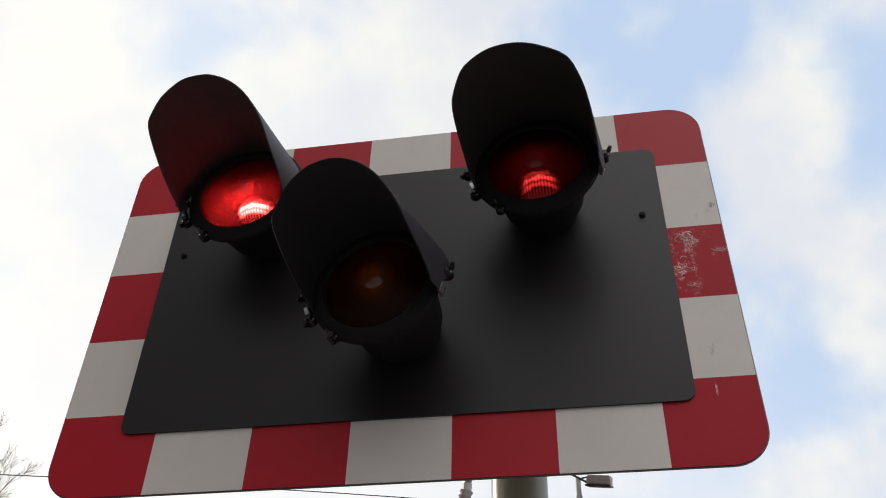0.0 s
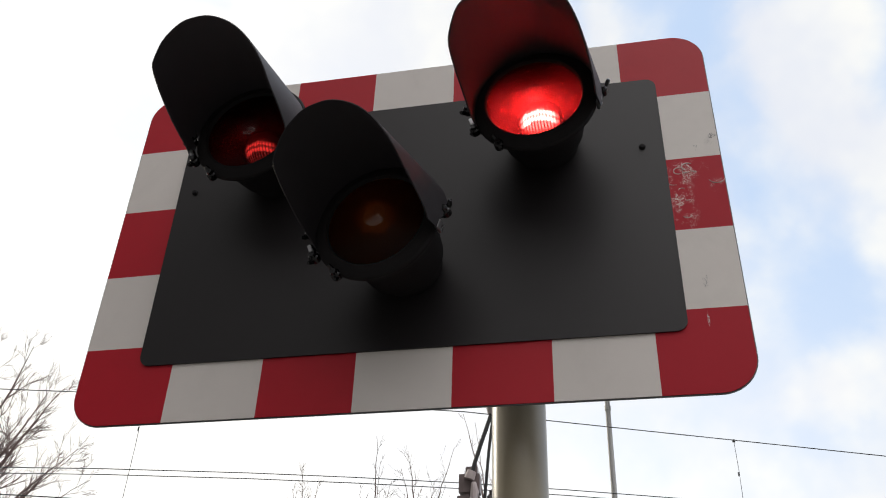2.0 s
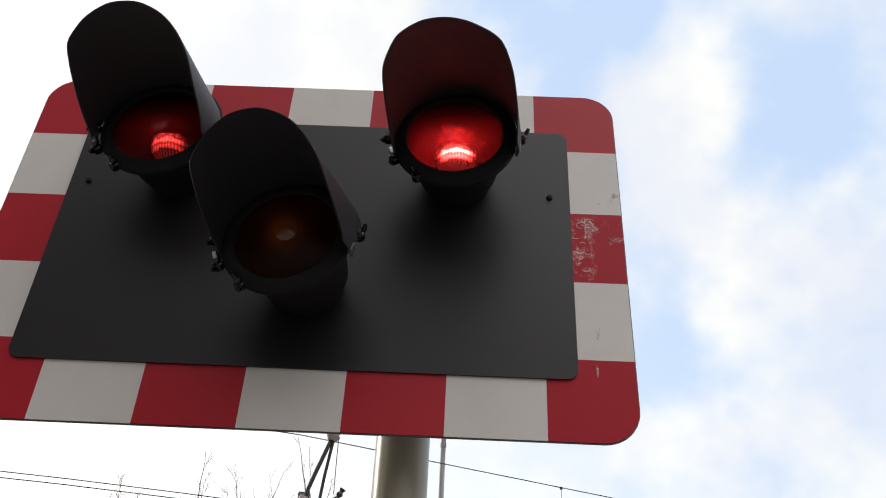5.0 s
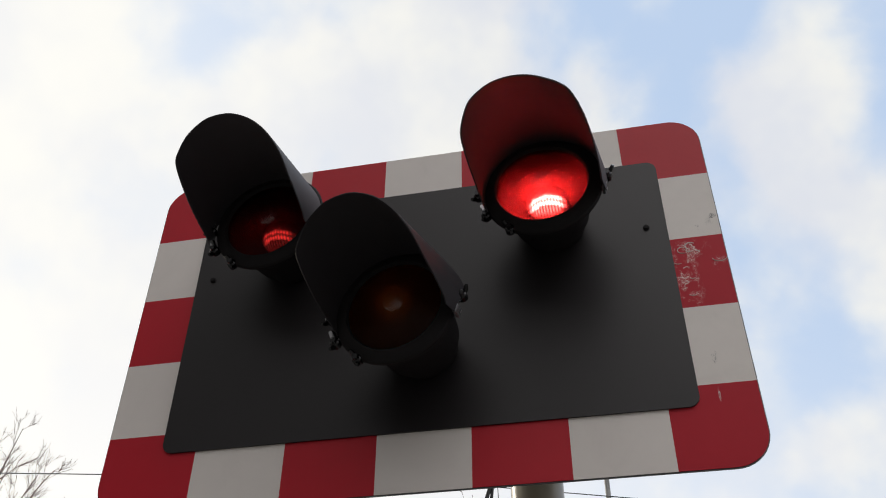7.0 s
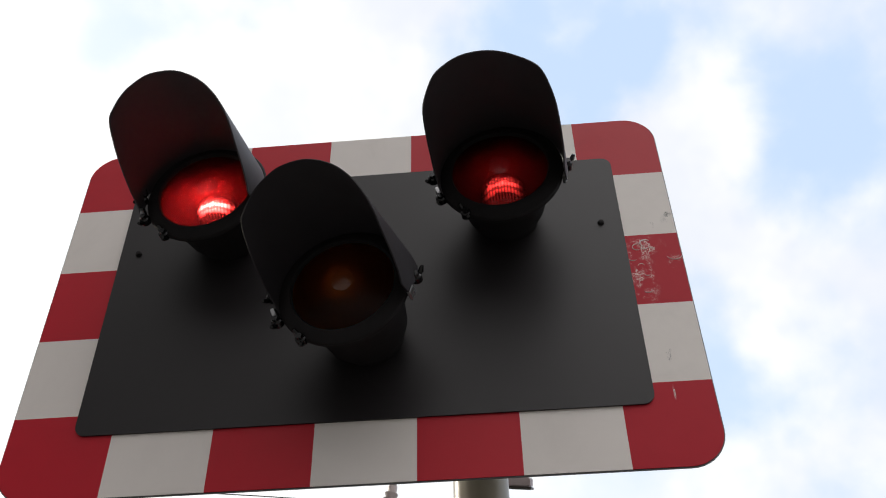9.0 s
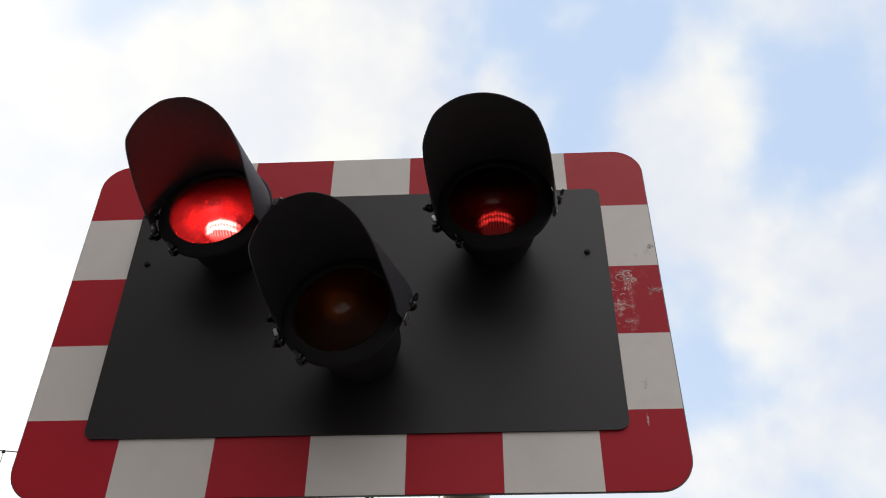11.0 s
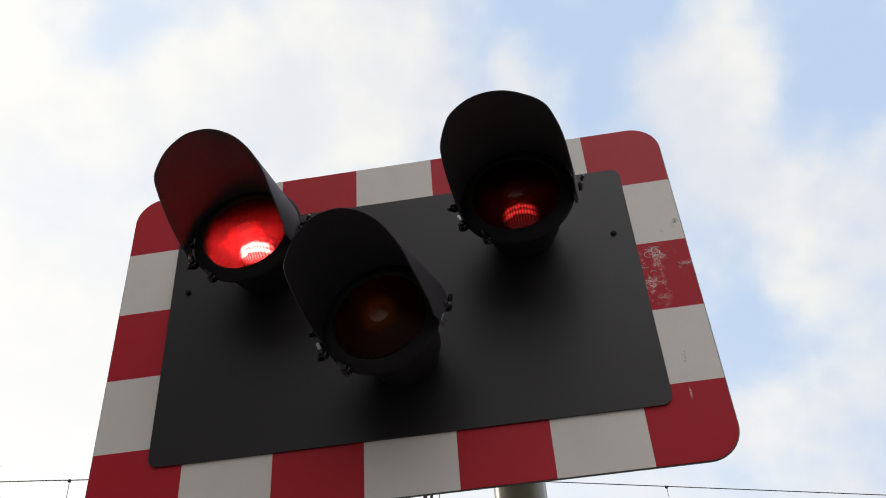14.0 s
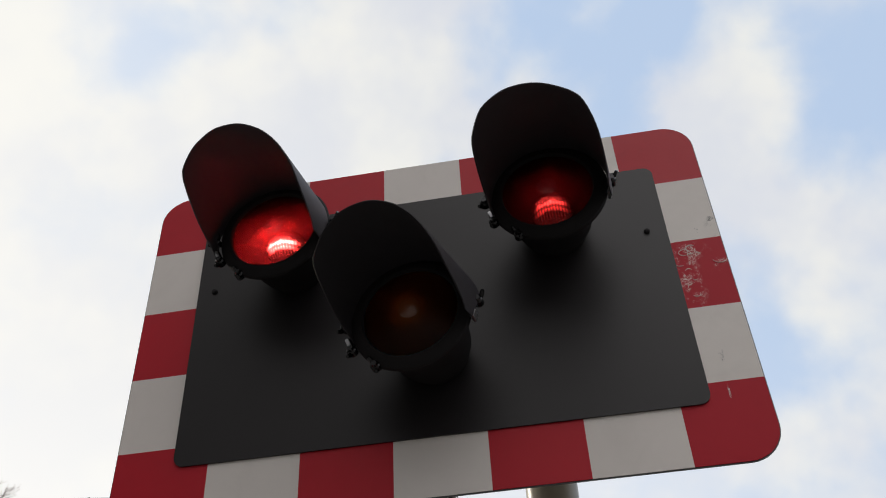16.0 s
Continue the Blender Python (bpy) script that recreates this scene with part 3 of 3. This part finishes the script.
def make_wires():
    line = tagged(new("overhead_line"), "thin dark overhead railway wires with droppers", "overhead wires")
    line.location = (0, line_y(0), 0)

    def at(x, z, y0=11.98):
        return (x, line_y(x, y0) - line_y(0), z)

    def messenger(x):
        return 7.10 - 0.0024 * (max(x, -14) + 2.0) ** 2 if x < -2 else 7.10 - 0.046 * (min(x, 12) + 2.0)

    def wire(name, height, r, y0=11.98):
        xs = [-60, -30, -9, -7, -5, -3.5, -2, -0.5, 1, 3, 6, 30, 60]
        return part(name, tube([at(x, height(x), y0) for x in xs], r, 6), M_WIRE, line)

    wire("messenger_wire", messenger, 0.0075)
    wire("contact_wire", lambda x: 5.97 - 0.004 * min((x + 2) ** 2, 60), 0.0065)
    wire("contact_wire", lambda x: 5.885 - 0.004 * min((x + 2) ** 2, 60), 0.0065)
    wire("feeder_wire", lambda x: 5.42, 0.008, 11.98)
    for x in (2.06, -6.66):
        top = messenger(x)
        foot = 5.86 if x > 0 else 5.42
        drop = part("dropper", tube([at(x, top), at(x + 0.01, (top + foot) / 2), at(x, foot)], 0.004, 5), M_WIRE, line)
        part("dropper_clip", box(at(x, 0)[0] - 0.022, at(x, 0)[1] - 0.015, top - 0.035, at(x, 0)[0] + 0.022, at(x, 0)[1] + 0.015, top + 0.010, 0.006), M_WIRE, drop)
        mid = top - 0.55
        part("dropper_clip", tube([at(x, mid - 0.03), at(x, mid + 0.03)], 0.013, 6), M_WIRE, drop)


make_wires()


def make_column():
    col = tagged(new("lamp_column"), "tall slim grey lamp column with a tilted pale floodlight", "street lamp")
    col.location = (0.05, 20.0, 0)
    part("column", tube([(0, 0, 0), (0, 0, 4), (0, 0, 9.6), (0, 0, 11.22)], [0.095, 0.082, 0.066, 0.062], 16), M_GALV, col, "", True)
    part("collar", tube([(0, 0, 10.66), (0, 0, 10.77)], 0.078, 16), M_GALV, col, "", True)
    part("arm", tube([(-0.34, 0, 11.46), (-0.02, -0.04, 11.24), (0.24, -0.08, 11.06)], 0.030, 8), M_LAMPBOX, col)
    part("bracket", tube([(0.06, -0.03, 11.20), (0.26, -0.05, 11.23), (0.32, -0.06, 11.14)], 0.022, 8), M_LAMPBOX, col)
    head = part("floodlight", box(-0.29, -0.26, -0.08, 0.29, 0.20, 0.15, 0.03), M_HEAD, col, "pale pinkish-grey floodlight head")
    head.matrix_basis = pose(0.53, -0.12, 11.05, 20, 9, -8)
    part("visor", box(-0.31, -0.30, -0.125, 0.31, 0.22, -0.075, 0.008), M_LAMPBOX, head, "dark front rim")
    part("glass", box(-0.26, -0.24, -0.135, 0.26, 0.17, -0.122, 0.004), M_RUBBER, head, "dark glass")


make_column()


def make_insulator():
    """Line gear on a mast: a ribbed block, two rods from a clamp, and a slanting insulator."""
    gear = tagged(new("line_gear"), "overhead line insulators with dark rods on a mast", "insulator")
    gear.location = (-1.37, 8.5, 0)
    part("mast", tube([(0, 0.08, 0), (0, 0.08, 4.3), (0, 0.08, 4.78)], [0.08, 0.07, 0.06], 14), M_GALV, gear, "", True)
    block = bmesh.new()
    box(-0.075, -0.05, 4.70, 0.06, 0.05, 5.16, 0.01, block)
    part("block", block, M_INSUL, gear, "brown ribbed insulator block")
    for z, w in ((4.60, 0.160), (4.85, 0.145)):
        part("rib", box(-w, -0.075, z, 0.095, 0.075, z + 0.215, 0.006), M_INSUL, gear)
    part("cap", tube([(0.03, -0.10, 4.70), (0.045, -0.10, 4.84), (0.03, -0.10, 4.95)], [0.040, 0.05, 0.03], 10), M_PINK, gear, "pale ceramic cap", True)
    part("cap_ring", tube([(-0.02, -0.10, 4.99), (0.01, -0.10, 5.08)], [0.062, 0.055], 12), M_PINK, gear, "", True)
    part("rod", tube([(0.0, -0.08, 5.06), (0.10, -0.06, 5.40), (0.235, 0, 5.86)], 0.024, 8), M_RUBBER, gear, "", True)
    part("rod", tube([(0.14, -0.02, 4.70), (0.19, 0, 5.35), (0.25, 0, 5.86)], 0.019, 8), M_RUBBER, gear, "", True)
    part("clamp", tube([(0.225, 0, 5.80), (0.24, 0, 5.86), (0.245, 0, 5.87), (0.255, 0, 5.93), (0.26, 0, 5.94), (0.27, 0, 6.02)], [0.05, 0.085, 0.055, 0.080, 0.05, 0.055], 14), M_PINK, gear, "pale ceramic collar", True)
    part("rod", tube([(0.265, 0, 6.0), (0.30, 0, 6.2), (0.35, 0, 6.45)], 0.042, 8), M_INSUL, gear, "", True)
    part("hanger", tube([(0.30, 0, 5.98), (0.31, 0, 5.50), (0.32, 0, 5.16)], 0.005, 5), M_WIRE, gear)
    slant = bmesh.new()
    a, b = Vector((0.20, 0, 4.80)), Vector((0.42, 0, 5.22))
    n = 14
    tube([a.lerp(b, k / n) for k in range(n + 1)], [0.022 if k % 2 else 0.040 for k in range(n + 1)], 10, slant)
    part("insulator", slant, M_LAMPBOX, gear, "slanting dark ribbed insulator")
    part("stay", tube([(0.03, 0.04, 4.74), (0.20, 0, 4.80)], 0.018, 8), M_WIRE, gear)


make_insulator()


def make_tree(x, y, fork, limbs, seed, label, thick, twig=1.0, depth=1):
    """A bare winter tree: a tapered trunk that forks into limbs, each set with twigs that fork again.

    limbs: (across, height) of each limb's tip from the fork, its girth as a share of the trunk's, and how many twigs it bears.
    """
    rnd = random.Random(seed)
    tree = tagged(new("bare_tree"), label, "tree", "bare trees by the line")
    tree.location = (x, y, 0)
    wood, fine = bmesh.new(), bmesh.new()
    lean = [Vector((rnd.uniform(-0.06, 0.06), rnd.uniform(-0.06, 0.06), fork * k / 4)) for k in range(5)]
    lean[0].xy = lean[4].xy = (0, 0)
    tube(lean, [thick * f for f in (1.25, 1.0, 0.9, 0.8, 0.7)], 9, wood)

    def shoot(p, d, length, r, more):
        pts, radii = [p], [r]
        for k in range(4):
            d = (d + Vector((rnd.uniform(-1, 1), rnd.uniform(-1, 1), rnd.uniform(-0.6, 1.0))) * 0.15).normalized()
            pts.append(pts[-1] + d * length / 4)
            radii.append(max(r * (1 - 0.2 * (k + 1)), 0.0032))
        tube(pts, radii, 3, fine)
        if more:
            for k in range(rnd.randint(2, 4)):
                across = d.orthogonal().normalized()
                across.rotate(Matrix.Rotation(rnd.uniform(0, 2 * math.pi), 3, d))
                shoot(pts[rnd.randint(1, 3)], (d + across * rnd.uniform(0.3, 0.7)).normalized(), length * rnd.uniform(0.4, 0.75), r * 0.7, more - 1)

    for across, up, girth, count in limbs:
        tip = Vector((across, rnd.uniform(-0.5, 0.5), fork + up))
        start = lean[4]
        span = (tip - start).length
        bow = Vector((-across * 0.05, 0, abs(across) * 0.07))
        pts, n = [], 12
        for k in range(n + 1):
            f = k / n
            wob = Vector((rnd.uniform(-1, 1), rnd.uniform(-1, 1), rnd.uniform(-1, 1))) * span * 0.006 * (0 < k)
            pts.append(start.lerp(tip, f) + bow * math.sin(math.pi * f) + wob)
        r = thick * 0.7 * girth
        radii = [max(r * (1 - f / n) ** 0.8, 0.006) for f in range(n + 1)]
        tube(pts, radii, 6, wood)
        for k in range(count):
            f = 0.30 + 0.70 * (k + rnd.random()) / count
            i = min(int(f * n), n - 1)
            p = pts[i].lerp(pts[i + 1], f * n - i)
            d = (pts[i + 1] - pts[i]).normalized()
            out = d.orthogonal().normalized()
            out.rotate(Matrix.Rotation(rnd.uniform(0, 2 * math.pi), 3, d))
            d = (d + out * rnd.uniform(0.5, 1.0) + Vector((0, 0, 0.12))).normalized()
            shoot(p, d, twig * rnd.uniform(0.45, 1.0) * (1.25 - 0.75 * f), max(radii[i] * 0.45, 0.0062), depth)
    part("trunk", wood, M_BARK, tree, "", True)
    tagged(part("crown", fine, M_BARK, tree), kind="stuff")


make_tree(-14.4, 15.0, 4.2, [(1.5, 6.6, 0.8, 22), (2.3, 5.4, 0.75, 24), (2.8, 5.4, 0.8, 24), (3.0, 4.0, 0.6, 22), (3.6, 3.9, 0.6, 20), (4.1, 3.2, 0.5, 16), (0.8, 6.7, 0.7, 16), (2.0, 5.0, 0.6, 18), (-1.2, 6.5, 0.8, 14), (-2.5, 5.0, 0.7, 12)], 8, "spreading bare grey-brown winter tree with fine twigs", 0.15, 1.3, 2)
SLENDER = "slender bare winter sapling with upright twigs"
make_tree(-8.4, 22.0, 7.6, [(-0.1, 2.45, 0.8, 13), (0.3, 2.05, 0.6, 7), (-0.4, 1.95, 0.6, 6)], 11, SLENDER, 0.045, 0.8, 1)
make_tree(-6.4, 22.0, 7.8, [(0.0, 2.55, 0.8, 7), (0.02, 3.08, 1.0, 2), (0.5, 1.8, 0.6, 6), (-0.6, 1.7, 0.6, 5)], 12, "straight bare sapling with one long bare leader", 0.045, 0.8, 1)
make_tree(-5.1, 22.0, 7.4, [(-0.5, 3.2, 0.9, 10), (0.85, 3.15, 0.8, 5), (-0.65, 2.7, 0.7, 5), (0.25, 2.4, 0.7, 8), (0.5, 2.0, 0.6, 7)], 13, "bare winter sapling with several long upright shoots", 0.06, 0.95, 1)
make_tree(-3.3, 22.0, 8.4, [(-0.7, 3.2, 0.9, 4), (-0.42, 3.0, 0.7, 3), (-0.75, 1.5, 0.6, 4), (0.35, 1.9, 0.6, 6), (0.1, 1.2, 0.6, 5)], 14, "bare winter sapling leaning beside the line gear", 0.05, 0.7, 1)


# ---------- what moves ----------
PERIOD, PEAK = 0.7276, 0.522
WAVE = ((-0.5, 0.008), (-0.40, 0.012), (-0.34, 0.05), (-0.28, 0.11), (-0.22, 0.42), (-0.17, 0.85), (-0.10, 1.0), (0.08, 1.0), (0.13, 0.45), (0.16, 0.20), (0.22, 0.10), (0.28, 0.04), (0.36, 0.012), (0.5, 0.008))


def level(t, peak):
    ph = ((t - peak) / PERIOD + 0.5) % 1.0 - 0.5
    for (a, va), (b, vb) in zip(WAVE, WAVE[1:]):
        if a <= ph <= b:
            return va + (vb - va) * (ph - a) / (b - a)
    return 0.0


def turn_for(value):
    """The drum's turn away from brightest, in degrees, that leaves this share of its light."""
    share = max(value ** 1.45, EMBER)
    want = math.log(share) / math.log(EMBER)
    f = 0.5 - math.sin(math.asin(1 - 2 * want) / 3)      # the smooth step undone
    turn = 20 + 72 * f if value < 0.995 else 0.0
    dark = min(max((0.03 - value) / 0.02, 0.0), 1.0)
    return turn + (175 - turn) * dark


def motions():
    for bulb, peak in ((bulb_right, PEAK), (bulb_left, PEAK - PERIOD / 2)):
        rows = []
        for k in range(241):
            t = k / 15
            rows.append((t, pose(*DRUM_AT, 38 - turn_for(level(t, peak)), 0, 0)))
        walk(bulb, rows)


motions()
